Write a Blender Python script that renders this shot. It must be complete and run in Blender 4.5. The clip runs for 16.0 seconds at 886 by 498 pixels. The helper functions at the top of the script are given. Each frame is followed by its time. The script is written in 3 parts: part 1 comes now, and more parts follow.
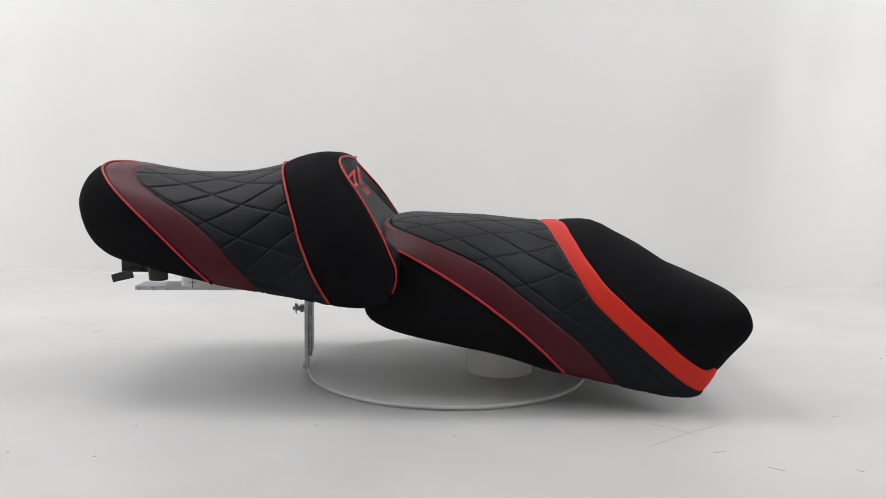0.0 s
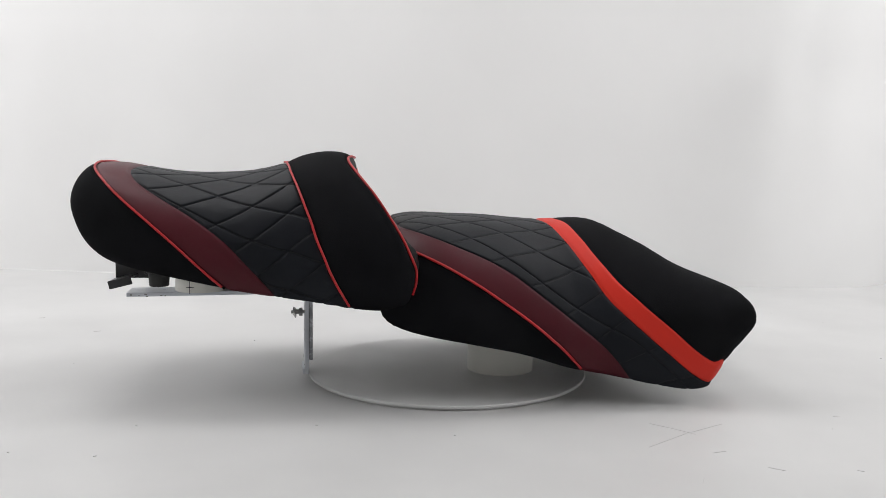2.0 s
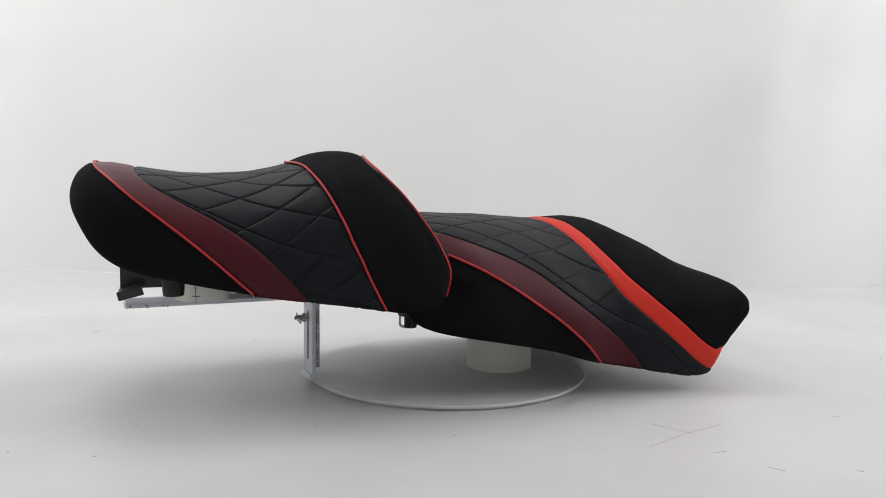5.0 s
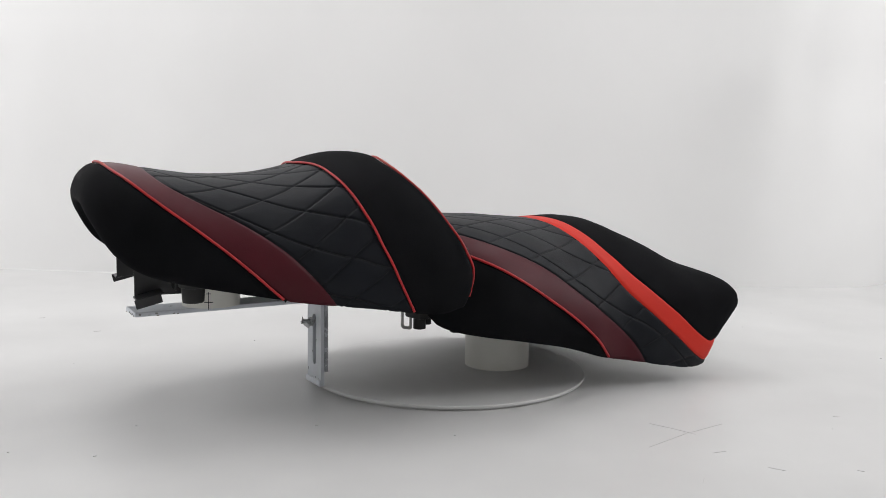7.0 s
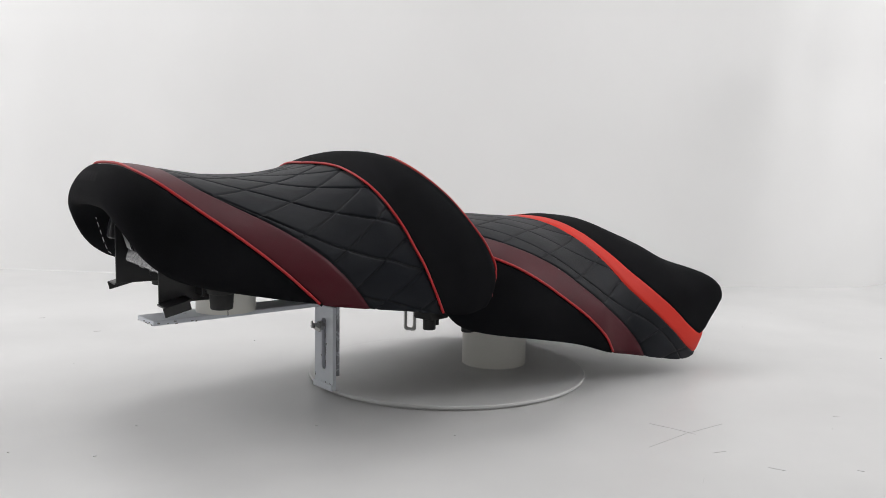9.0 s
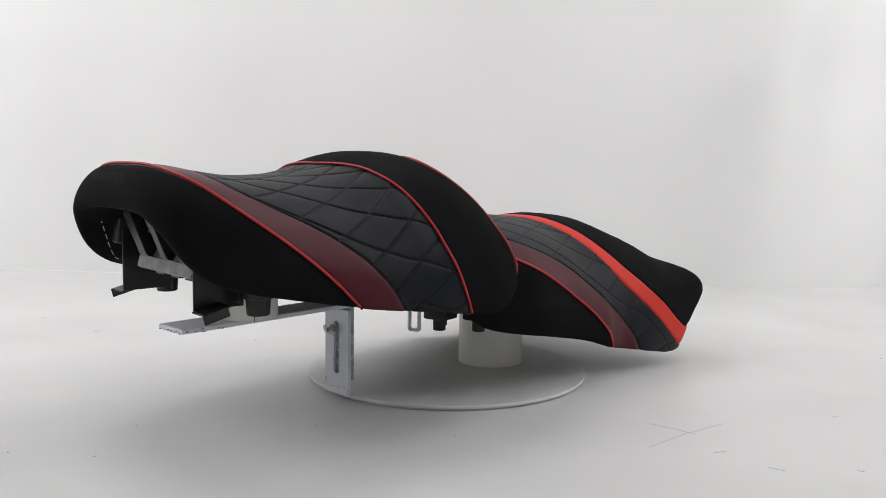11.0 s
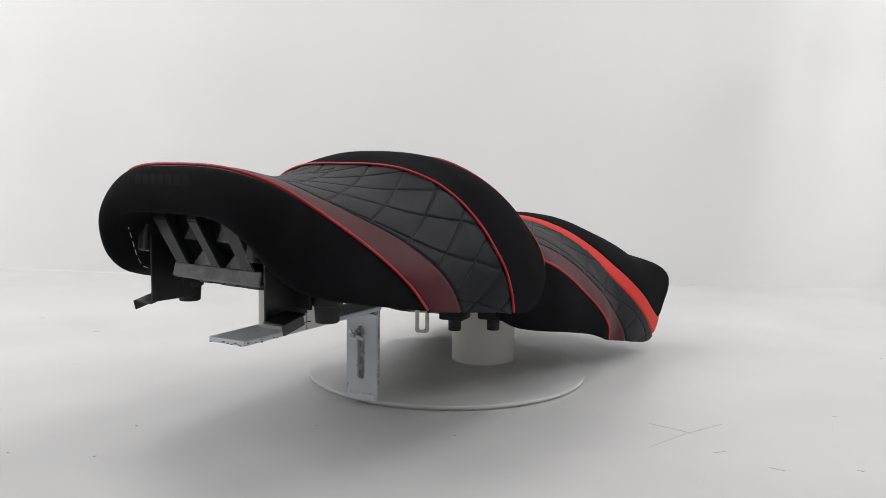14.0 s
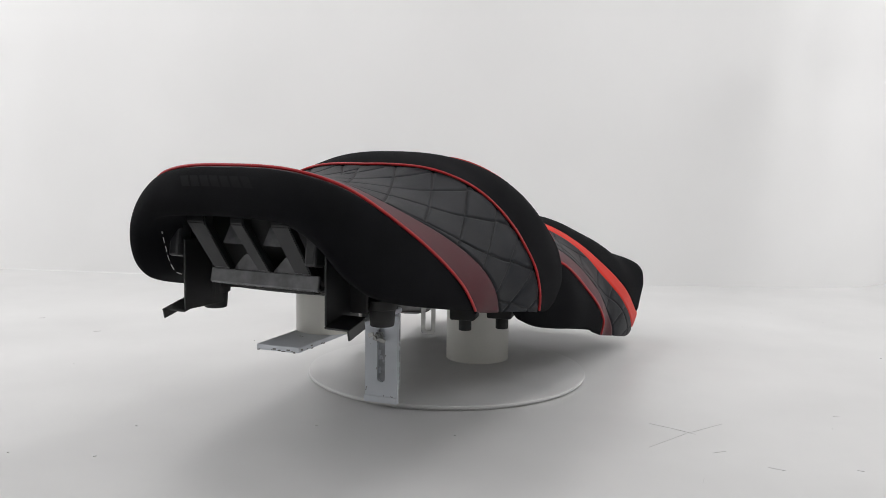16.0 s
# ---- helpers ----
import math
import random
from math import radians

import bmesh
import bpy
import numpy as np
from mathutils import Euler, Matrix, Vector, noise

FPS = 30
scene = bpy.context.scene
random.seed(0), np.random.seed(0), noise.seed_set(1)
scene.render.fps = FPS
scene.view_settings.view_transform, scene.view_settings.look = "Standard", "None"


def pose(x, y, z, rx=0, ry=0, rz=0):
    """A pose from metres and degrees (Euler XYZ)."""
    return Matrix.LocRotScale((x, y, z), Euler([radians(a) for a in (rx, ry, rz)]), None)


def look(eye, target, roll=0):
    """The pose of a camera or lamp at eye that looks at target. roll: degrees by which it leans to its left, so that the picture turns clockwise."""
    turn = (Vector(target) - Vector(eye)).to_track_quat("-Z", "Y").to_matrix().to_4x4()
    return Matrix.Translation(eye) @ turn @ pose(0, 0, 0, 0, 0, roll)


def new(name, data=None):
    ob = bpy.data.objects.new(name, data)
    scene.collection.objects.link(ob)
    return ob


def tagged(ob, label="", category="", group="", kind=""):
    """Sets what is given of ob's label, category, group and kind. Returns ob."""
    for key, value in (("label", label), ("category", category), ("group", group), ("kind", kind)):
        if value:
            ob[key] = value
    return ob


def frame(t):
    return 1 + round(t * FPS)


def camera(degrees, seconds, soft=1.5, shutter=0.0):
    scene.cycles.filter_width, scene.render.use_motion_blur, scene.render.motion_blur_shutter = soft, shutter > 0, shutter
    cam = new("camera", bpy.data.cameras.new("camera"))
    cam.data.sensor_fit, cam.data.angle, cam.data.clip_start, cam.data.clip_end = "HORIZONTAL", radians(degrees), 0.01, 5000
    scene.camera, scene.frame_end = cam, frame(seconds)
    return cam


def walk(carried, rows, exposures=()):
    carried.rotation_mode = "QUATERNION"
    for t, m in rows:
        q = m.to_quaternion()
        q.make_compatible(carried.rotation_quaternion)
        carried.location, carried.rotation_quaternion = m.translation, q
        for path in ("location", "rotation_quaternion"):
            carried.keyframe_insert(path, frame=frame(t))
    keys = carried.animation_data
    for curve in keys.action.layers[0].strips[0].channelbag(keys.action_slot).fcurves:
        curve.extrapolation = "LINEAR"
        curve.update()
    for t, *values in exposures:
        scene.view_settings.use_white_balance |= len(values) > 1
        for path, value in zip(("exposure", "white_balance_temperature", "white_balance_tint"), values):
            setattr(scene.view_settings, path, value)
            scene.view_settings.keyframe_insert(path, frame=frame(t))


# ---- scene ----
FOV = 56.3
cam = camera(FOV, 16.0, soft=0.8)
EYE = (0.0, -1.2535, 0.3173)
CAM = look(EYE, (EYE[0] - math.sin(0.0068) * math.cos(0.1052), EYE[1] + math.cos(0.0068) * math.cos(0.1052), EYE[2] - math.sin(0.1052)), 0.85)
walk(cam, [(0, CAM), (16, CAM)])

# the turntable's angle in degrees, time by time
TURN = [(0, 0), (1, 3.85), (2, 7.8), (3, 11.85), (4, 15.9), (5.25, 20.9), (6.5, 25.95), (7.75, 31.0), (9, 36.1), (10.25, 41.15), (11.5, 46.2), (12.75, 51.2), (14, 56.15), (15, 60.25), (16, 64.4)]

# ---- light: a bright white studio, soft boxes overhead, added fill lamps at both sides ----
world = bpy.data.worlds.new("world")
world.use_nodes = True
world.node_tree.nodes["Background"].inputs["Color"].default_value = (1, 1, 1, 1)
world.node_tree.nodes["Background"].inputs["Strength"].default_value = 0.08
scene.world = world


def soft_box_or_fill(name, eye, target, sx, sy, watts, colour=(1.0, 0.988, 0.998)):
    data = bpy.data.lights.new(name, "AREA")
    data.shape, data.size, data.size_y, data.energy, data.color = "RECTANGLE", sx, sy, watts, colour
    ob = new(name, data)
    ob.matrix_world = look(eye, target)
    return ob


for side, watts in ((-1, 12.5), (1, 9.5)):
    soft_box_or_fill("soft_box_or_fill", (side * 1.0, 0.4, 2.3), (side * 0.85, 0.2, 0.0), 0.75, 0.75, watts)
    # unseen fill lamp, added to brighten the sheet and the floor under the seats
    soft_box_or_fill("soft_box_or_fill", (side * 1.95, -0.15, 1.5), (side * 0.2, 0.75, 0.7), 1.3, 1.2, 15.5)
scene.view_settings.exposure = 0.0


# ---- materials ----
def material(name, colour, rough=0.5, metal=0.0, spec=0.5, vary=0.1, scale=8.0, grain=0.0, grain_scale=600.0, sheen=0.0, cells=False, wear=None):
    """A surface with slow variation of tone, fine relief and, if wanted, worn patches of another colour."""
    m = bpy.data.materials.new(name)
    m.use_nodes = True
    nt = m.node_tree
    b = nt.nodes["Principled BSDF"]
    b.inputs["Roughness"].default_value, b.inputs["Metallic"].default_value = rough, metal
    b.inputs["Specular IOR Level"].default_value = spec
    b.inputs["Sheen Weight"].default_value = sheen
    b.inputs["Sheen Roughness"].default_value = 0.5
    co = nt.nodes.new("ShaderNodeTexCoord")
    n1 = nt.nodes.new("ShaderNodeTexNoise")
    n1.inputs["Scale"].default_value, n1.inputs["Detail"].default_value = scale, 4
    nt.links.new(co.outputs["Object"], n1.inputs["Vector"])
    ramp = nt.nodes.new("ShaderNodeMapRange")
    ramp.inputs["From Min"].default_value, ramp.inputs["From Max"].default_value = 0.3, 0.7
    ramp.inputs["To Min"].default_value, ramp.inputs["To Max"].default_value = 1 - vary, 1 + vary
    nt.links.new(n1.outputs["Fac"], ramp.inputs["Value"])
    mul = nt.nodes.new("ShaderNodeMix")
    mul.data_type, mul.blend_type = "RGBA", "MULTIPLY"
    mul.inputs["Factor"].default_value = 1
    mul.inputs["A"].default_value = (*colour, 1)
    nt.links.new(ramp.outputs["Result"], mul.inputs["B"])
    out = mul.outputs["Result"]
    if wear:
        n3 = nt.nodes.new("ShaderNodeTexNoise")
        n3.inputs["Scale"].default_value, n3.inputs["Detail"].default_value, n3.inputs["Roughness"].default_value = wear[1], 8, 0.7
        nt.links.new(co.outputs["Object"], n3.inputs["Vector"])
        r3 = nt.nodes.new("ShaderNodeMapRange")
        r3.inputs["From Min"].default_value, r3.inputs["From Max"].default_value = wear[2], wear[2] + 0.04
        nt.links.new(n3.outputs["Fac"], r3.inputs["Value"])
        mx = nt.nodes.new("ShaderNodeMix")
        mx.data_type = "RGBA"
        nt.links.new(r3.outputs["Result"], mx.inputs["Factor"])
        nt.links.new(out, mx.inputs["A"])
        mx.inputs["B"].default_value = (*wear[0], 1)
        out = mx.outputs["Result"]
    nt.links.new(out, b.inputs["Base Color"])
    if grain:
        if cells:
            n2 = nt.nodes.new("ShaderNodeTexVoronoi")
            n2.inputs["Scale"].default_value = grain_scale
            h = n2.outputs["Distance"]
        else:
            n2 = nt.nodes.new("ShaderNodeTexNoise")
            n2.inputs["Scale"].default_value, n2.inputs["Detail"].default_value = grain_scale, 3
            h = n2.outputs["Fac"]
        nt.links.new(co.outputs["Object"], n2.inputs["Vector"])
        bump = nt.nodes.new("ShaderNodeBump")
        bump.inputs["Strength"].default_value, bump.inputs["Distance"].default_value = grain, 0.0006
        nt.links.new(h, bump.inputs["Height"])
        nt.links.new(bump.outputs["Normal"], b.inputs["Normal"])
    return m


SUEDE = material("black_suede", (0.0075, 0.0077, 0.0088), 0.95, spec=0.08, vary=0.25, scale=14, grain=0.5, grain_scale=900)
LEATHER = material("black_leather", (0.0056, 0.0070, 0.0102), 0.48, spec=0.16, vary=0.15, scale=10, grain=0.18, grain_scale=800, cells=True)
SMOOTH = material("smooth_black_leather", (0.0055, 0.0055, 0.0062), 0.5, spec=0.11, vary=0.12, scale=10, grain=0.2, grain_scale=900, cells=True)
MAROON = material("maroon_leather", (0.062, 0.0030, 0.0085), 0.44, spec=0.23, vary=0.1, scale=10, grain=0.16, grain_scale=850, cells=True)
ORANGE = material("orange_red_leather", (0.60, 0.024, 0.011), 0.5, spec=0.25, vary=0.06, scale=9, grain=0.25, grain_scale=850, cells=True)
PIPING = material("red_piping", (0.42, 0.007, 0.011), 0.45, vary=0.08, scale=30)
THREAD = material("black_thread", (0.004, 0.004, 0.005), 0.8, vary=0.2, scale=200)
RED_THREAD = material("red_embroidery", (0.75, 0.02, 0.02), 0.6, vary=0.2, scale=300, grain=0.6, grain_scale=1500)
PLASTIC = material("black_plastic", (0.010, 0.010, 0.011), 0.38, vary=0.2, scale=25, grain=0.15, grain_scale=500)
GREY_PLASTIC = material("moulded_black_plastic", (0.022, 0.023, 0.025), 0.30, spec=0.5, vary=0.25, scale=30, grain=0.12, grain_scale=300)
# paler grey base stands in for bright reflections on the black rail and pockets
LIT_GLOSS_PLASTIC = material("lit_shiny_plastic", (0.10, 0.102, 0.108), 0.22, spec=0.8, vary=0.3, scale=60, grain=0.2, grain_scale=120)
RUBBER = material("black_rubber", (0.008, 0.008, 0.008), 0.6, vary=0.2, scale=40, grain=0.2)
EMBOSS = material("embossed_black_leather", (0.0084, 0.0085, 0.0096), 0.85, spec=0.10, vary=0.1)
WHITE_METAL = material("white_painted_steel", (0.66, 0.69, 0.735), 0.35, vary=0.06, scale=20, grain=0.1, grain_scale=200, wear=((0.16, 0.15, 0.15), 60, 0.655))
DISC_PAINT = material("white_painted_disc", (0.68, 0.68, 0.675), 0.42, vary=0.05, scale=9, grain=0.1, grain_scale=150, wear=((0.3, 0.28, 0.26), 28, 0.75))
PVC = material("white_pvc", (0.74, 0.73, 0.68), 0.35, vary=0.04, scale=12)
ZINC = material("zinc_plated_steel", (0.40, 0.40, 0.39), 0.34, metal=1.0, vary=0.15, scale=60)
WORN_STEEL = material("worn_grey_paint", (0.34, 0.35, 0.37), 0.45, vary=0.25, scale=90, wear=((0.6, 0.62, 0.66), 40, 0.55))
CHIP = material("bare_chipped_steel", (0.19, 0.185, 0.18), 0.55, metal=0.4, vary=0.3, scale=300)
INK = material("black_ink", (0.02, 0.02, 0.03), 0.7)
STAPLE = material("staple_steel", (0.6, 0.6, 0.6), 0.3, metal=1.0)
FLOOR = material("white_vinyl_sweep", (0.62, 0.62, 0.615), 0.42, spec=0.45, vary=0.06, scale=3.5, grain=0.08, grain_scale=60)
SCRATCH = material("grey_scratch", (0.545, 0.54, 0.535), 0.7)
SHEET = material("white_backdrop_sheet", (0.84, 0.84, 0.835), 0.75, spec=0.25, vary=0.03, scale=1.6, grain=0.05, grain_scale=90)
WALL = material("white_bounce_wall", (0.87, 0.87, 0.865), 0.8, vary=0.03, scale=2)


# ---- building helpers ----
def grid_mesh(name, P, smooth=True):
    """A mesh from a grid of places (rows x columns)."""
    r, c = P.shape[:2]
    i = np.arange(r * c).reshape(r, c)
    f = np.stack([i[:-1, :-1], i[1:, :-1], i[1:, 1:], i[:-1, 1:]], -1).reshape(-1, 4)
    me = bpy.data.meshes.new(name)
    me.from_pydata(P.reshape(-1, 3).tolist(), [], f.tolist())
    me.polygons.foreach_set("use_smooth", [smooth] * len(me.polygons))
    me.update()
    return me


def hang(name, me, material, parent, label=""):
    me.materials.append(material)
    ob = new(name, me)
    ob.parent = parent
    return tagged(ob, label)


def part(name, bm, material, parent=None, label="", smooth=False):
    me = bpy.data.meshes.new(name)
    bm.normal_update()
    bm.to_mesh(me)
    bm.free()
    if smooth:
        me.polygons.foreach_set("use_smooth", [True] * len(me.polygons))
        me.set_sharp_from_angle(angle=radians(35))
    return hang(name, me, material, parent, label)


def box(bm, centre, size, turn=(0, 0, 0), bevel=0.0):
    m = pose(*centre, *turn) @ Matrix.Diagonal((*size, 1))
    g = bmesh.ops.create_cube(bm, size=1, matrix=m)
    if bevel:
        edges = list({e for v in g["verts"] for e in v.link_edges})
        bmesh.ops.bevel(bm, geom=edges, offset=bevel, segments=2, affect="EDGES", profile=0.5)
    return bm


def tube(bm, centre, r1, r2, height, turn=(0, 0, 0), segs=40, bevel=0.0):
    m = pose(*centre, *turn)
    g = bmesh.ops.create_cone(bm, cap_ends=True, segments=segs, radius1=r1, radius2=r2, depth=height, matrix=m)
    if bevel:
        edges = [e for e in {e for v in g["verts"] for e in v.link_edges} if any(len(f.verts) > 4 for f in e.link_faces)]
        bmesh.ops.bevel(bm, geom=edges, offset=bevel, segments=2, affect="EDGES", profile=0.5)
    return bm


def cord_mesh(name, path, radius, segs=8):
    """A round cord along a row of places."""
    P = np.asarray(path, float)
    t = np.gradient(P, axis=0)
    t /= np.linalg.norm(t, axis=1, keepdims=True)
    up = np.tile([0.0, 0.0, 1.0], (len(P), 1))
    side = np.cross(t, up)
    side /= np.linalg.norm(side, axis=1, keepdims=True) + 1e-9
    nrm = np.cross(side, t)
    a = np.linspace(0, 2 * np.pi, segs + 1)
    ring = P[:, None] + radius * (np.cos(a)[None, :, None] * side[:, None] + np.sin(a)[None, :, None] * nrm[:, None])
    return grid_mesh(name, ring)


# ---- forms of the two seats ----
def curve(*pts):
    """Smooth curve through (place, value) pairs."""
    xs = np.array([p[0] for p in pts], float)
    ys = np.array([p[1] for p in pts], float)
    d = np.diff(ys) / np.diff(xs)
    m = np.concatenate([[d[0]], (d[:-1] + d[1:]) / 2, [d[-1]]])
    m[1:-1] = np.where(d[:-1] * d[1:] <= 0, 0, m[1:-1])
    lim = 3 * np.minimum(np.abs(np.concatenate([[d[0]], d])), np.abs(np.concatenate([d, [d[-1]]])))
    m = np.clip(m, -lim, lim)

    def f(x):
        x = np.clip(x, xs[0], xs[-1])
        i = np.clip(np.searchsorted(xs, x) - 1, 0, len(xs) - 2)
        h = xs[i + 1] - xs[i]
        t = (x - xs[i]) / h
        return ((2 * t**3 - 3 * t**2 + 1) * ys[i] + (t**3 - 2 * t**2 + t) * h * m[i]
                + (3 * t**2 - 2 * t**3) * ys[i + 1] + (t**3 - t**2) * h * m[i + 1])
    return f


class Form:
    """An upholstered form: rounded sections along x, v from -1 (one lower edge) over the top to 1."""

    def __init__(self, top, bottom, width, power, tuck=0.05):
        self.top, self.bottom, self.width, self.power, self.tuck = curve(*top), curve(*bottom), curve(*width), curve(*power), tuck

    def at(self, x, v):
        x, v = np.broadcast_arrays(np.asarray(x, float), np.asarray(v, float))
        n, zb, zt = self.power(x), self.bottom(x), self.top(x)
        a = np.abs(v)
        # near-even girth steps along the section
        s, c = np.sin(a * np.pi / 2), np.cos(a * np.pi / 2)
        r = (s**n + c**n) ** (-1 / n)
        s, c = s * r, c * r
        y = np.sign(v) * self.width(x) * s * (1 - self.tuck * np.clip(1 - c / 0.3, 0, 1) ** 2)
        return np.stack([x, y, zb + (zt - zb) * c], -1)


REAR = Form(
    top=[(-0.53, 0.300), (-0.505, 0.309), (-0.48, 0.3105), (-0.447, 0.306), (-0.413, 0.301), (-0.372, 0.2975), (-0.33, 0.298), (-0.288, 0.302),
         (-0.242, 0.313), (-0.222, 0.322), (-0.20, 0.328), (-0.18, 0.330), (-0.163, 0.329), (-0.147, 0.323), (-0.13, 0.310), (-0.113, 0.292),
         (-0.096, 0.270), (-0.079, 0.247), (-0.068, 0.225), (-0.06, 0.19)],
    bottom=[(-0.53, 0.20), (-0.41, 0.172), (-0.343, 0.160), (-0.308, 0.153), (-0.25, 0.144), (-0.20, 0.138), (-0.15, 0.130), (-0.113, 0.127),
            (-0.09, 0.132), (-0.076, 0.140), (-0.066, 0.160), (-0.06, 0.18)],
    width=[(-0.53, 0.1376), (-0.5, 0.1526), (-0.48, 0.1595), (-0.45, 0.1687), (-0.42, 0.1762), (-0.39, 0.1807), (-0.36, 0.1843), (-0.33, 0.1887), (-0.3, 0.1926), (-0.27, 0.1942), (-0.24, 0.1963), (-0.21, 0.2027), (-0.18, 0.2083), (-0.15, 0.2097), (-0.1, 0.2081), (-0.08, 0.2051), (-0.068, 0.1961), (-0.06, 0.1711)],
    power=[(-0.53, 3.0), (-0.48, 3.0), (-0.42, 2.6), (-0.36, 2.4), (-0.3, 2.3), (-0.24, 2.5), (-0.2, 2.35), (-0.18, 2.5), (-0.15, 2.75), (-0.11, 3.4), (-0.08, 3.8), (-0.06, 3.9)])
FRONT = Form(
    top=[(-0.17, 0.16), (-0.13, 0.205), (-0.09, 0.232), (-0.067, 0.2385), (-0.038, 0.2402), (0.004, 0.2388), (0.046, 0.238), (0.088, 0.235), (0.138, 0.232),
         (0.171, 0.233), (0.205, 0.234), (0.222, 0.231), (0.24, 0.222), (0.276, 0.203), (0.31, 0.181), (0.34, 0.1665), (0.367, 0.156), (0.383, 0.148), (0.392, 0.133), (0.396, 0.114)],
    bottom=[(-0.17, 0.13), (-0.116, 0.124), (-0.107, 0.110), (-0.094, 0.101), (-0.078, 0.0955), (-0.04, 0.0885), (-0.01, 0.084), (0.021, 0.078), (0.08, 0.066), (0.146, 0.046), (0.213, 0.033),
            (0.265, 0.023), (0.302, 0.018), (0.327, 0.022), (0.345, 0.047), (0.361, 0.070), (0.375, 0.084), (0.387, 0.096), (0.396, 0.110)],
    width=[(-0.17, 0.1299), (-0.12, 0.1649), (-0.1, 0.1721), (-0.06, 0.1927), (-0.02, 0.2074), (0.015, 0.2097), (0.05, 0.2102), (0.085, 0.2134), (0.12, 0.2147), (0.15, 0.2088), (0.18, 0.2055), (0.21, 0.2108), (0.24, 0.2154), (0.3, 0.217), (0.36, 0.217), (0.38, 0.214), (0.391, 0.208), (0.396, 0.195)],
    power=[(-0.17, 2.8), (-0.1, 2.9), (-0.02, 2.7), (0.05, 2.4), (0.12, 2.1), (0.18, 2.35), (0.22, 2.45), (0.24, 2.65), (0.27, 3.1), (0.3, 3.6), (0.33, 4.2), (0.36, 4.8), (0.396, 5)])


def seam(*pts):
    f = curve(*pts)
    return lambda v: f(np.abs(v))


def outward(P, sign=1.0):
    """Unit normals of a grid of places whose rows run round the section and whose columns run along it."""
    a, b = np.gradient(P, axis=0), np.gradient(P, axis=1)
    n = np.cross(b, a)
    n /= np.linalg.norm(n, axis=2, keepdims=True) + 1e-12
    return n * (1 if n[n.shape[0] // 2, n.shape[1] // 2, 2] >= 0 else -1)


def crease(d, depth=0.0016, wide=0.0032):
    return -depth * np.exp(-(d / wide) ** 2)


def hem(P):
    """Turn the cover in under its two lower edges."""
    a, b = P[:1].copy(), P[-1:].copy()
    for e in (a, b):
        e[..., 1] *= 0.93
        e[..., 2] += 0.004
    return np.concatenate([a, P, b])


def panel(name, form, xa, xb, material, parent, label="", nv=121, nx=24, relief=None):
    v = np.linspace(-1, 1, nv)
    u = (1 - np.cos(np.linspace(0, np.pi, nx))) / 2 if relief is None else np.linspace(0, 1, nx)
    X = xa(v)[:, None] * (1 - u) + xb(v)[:, None] * u
    V = np.repeat(v[:, None], nx, 1)
    P = form.at(X, V)
    off = crease(X - xa(v)[:, None]) + crease(xb(v)[:, None] - X)
    if relief:
        off = off + relief(X, V, P)
    P = P + outward(P) * off[..., None]
    return hang(name, grid_mesh(name, hem(P)), material, parent, label)


def piping(form, x, parent, proud=0.0012, radius=0.0018, label="red piping", span=0.99):
    v = np.linspace(-span, span, 241)
    P = form.at(x(v), v)
    Q = np.stack([form.at(x(v) - 0.002, v), P, form.at(x(v) + 0.002, v)], 1)
    N = outward(Q)[:, 1]
    C = P + N * proud
    return hang("piping", cord_mesh("piping", C, radius), PIPING, parent, label)


def girth_table(form, x):
    v = np.linspace(0, 1, 200)
    P = form.at(np.full(200, x), v)
    return v, np.concatenate([[0], np.cumsum(np.linalg.norm(np.diff(P, axis=0), axis=1))])


def girth(form, X, V):
    """Length over the cover from the top line, for a grid."""
    xs = np.linspace(X.min(), X.max(), 40)
    tabs = [girth_table(form, x)[1] for x in xs]
    T = np.array(tabs)
    fx = np.clip((X - xs[0]) / (xs[1] - xs[0]), 0, 38.999)
    fv = np.clip(np.abs(V) * 199, 0, 198.999)
    i, j = fx.astype(int), fv.astype(int)
    a, b = fx - i, fv - j
    return (T[i, j] * (1 - a) + T[i + 1, j] * a) * (1 - b) + (T[i, j + 1] * (1 - a) + T[i + 1, j + 1] * a) * b


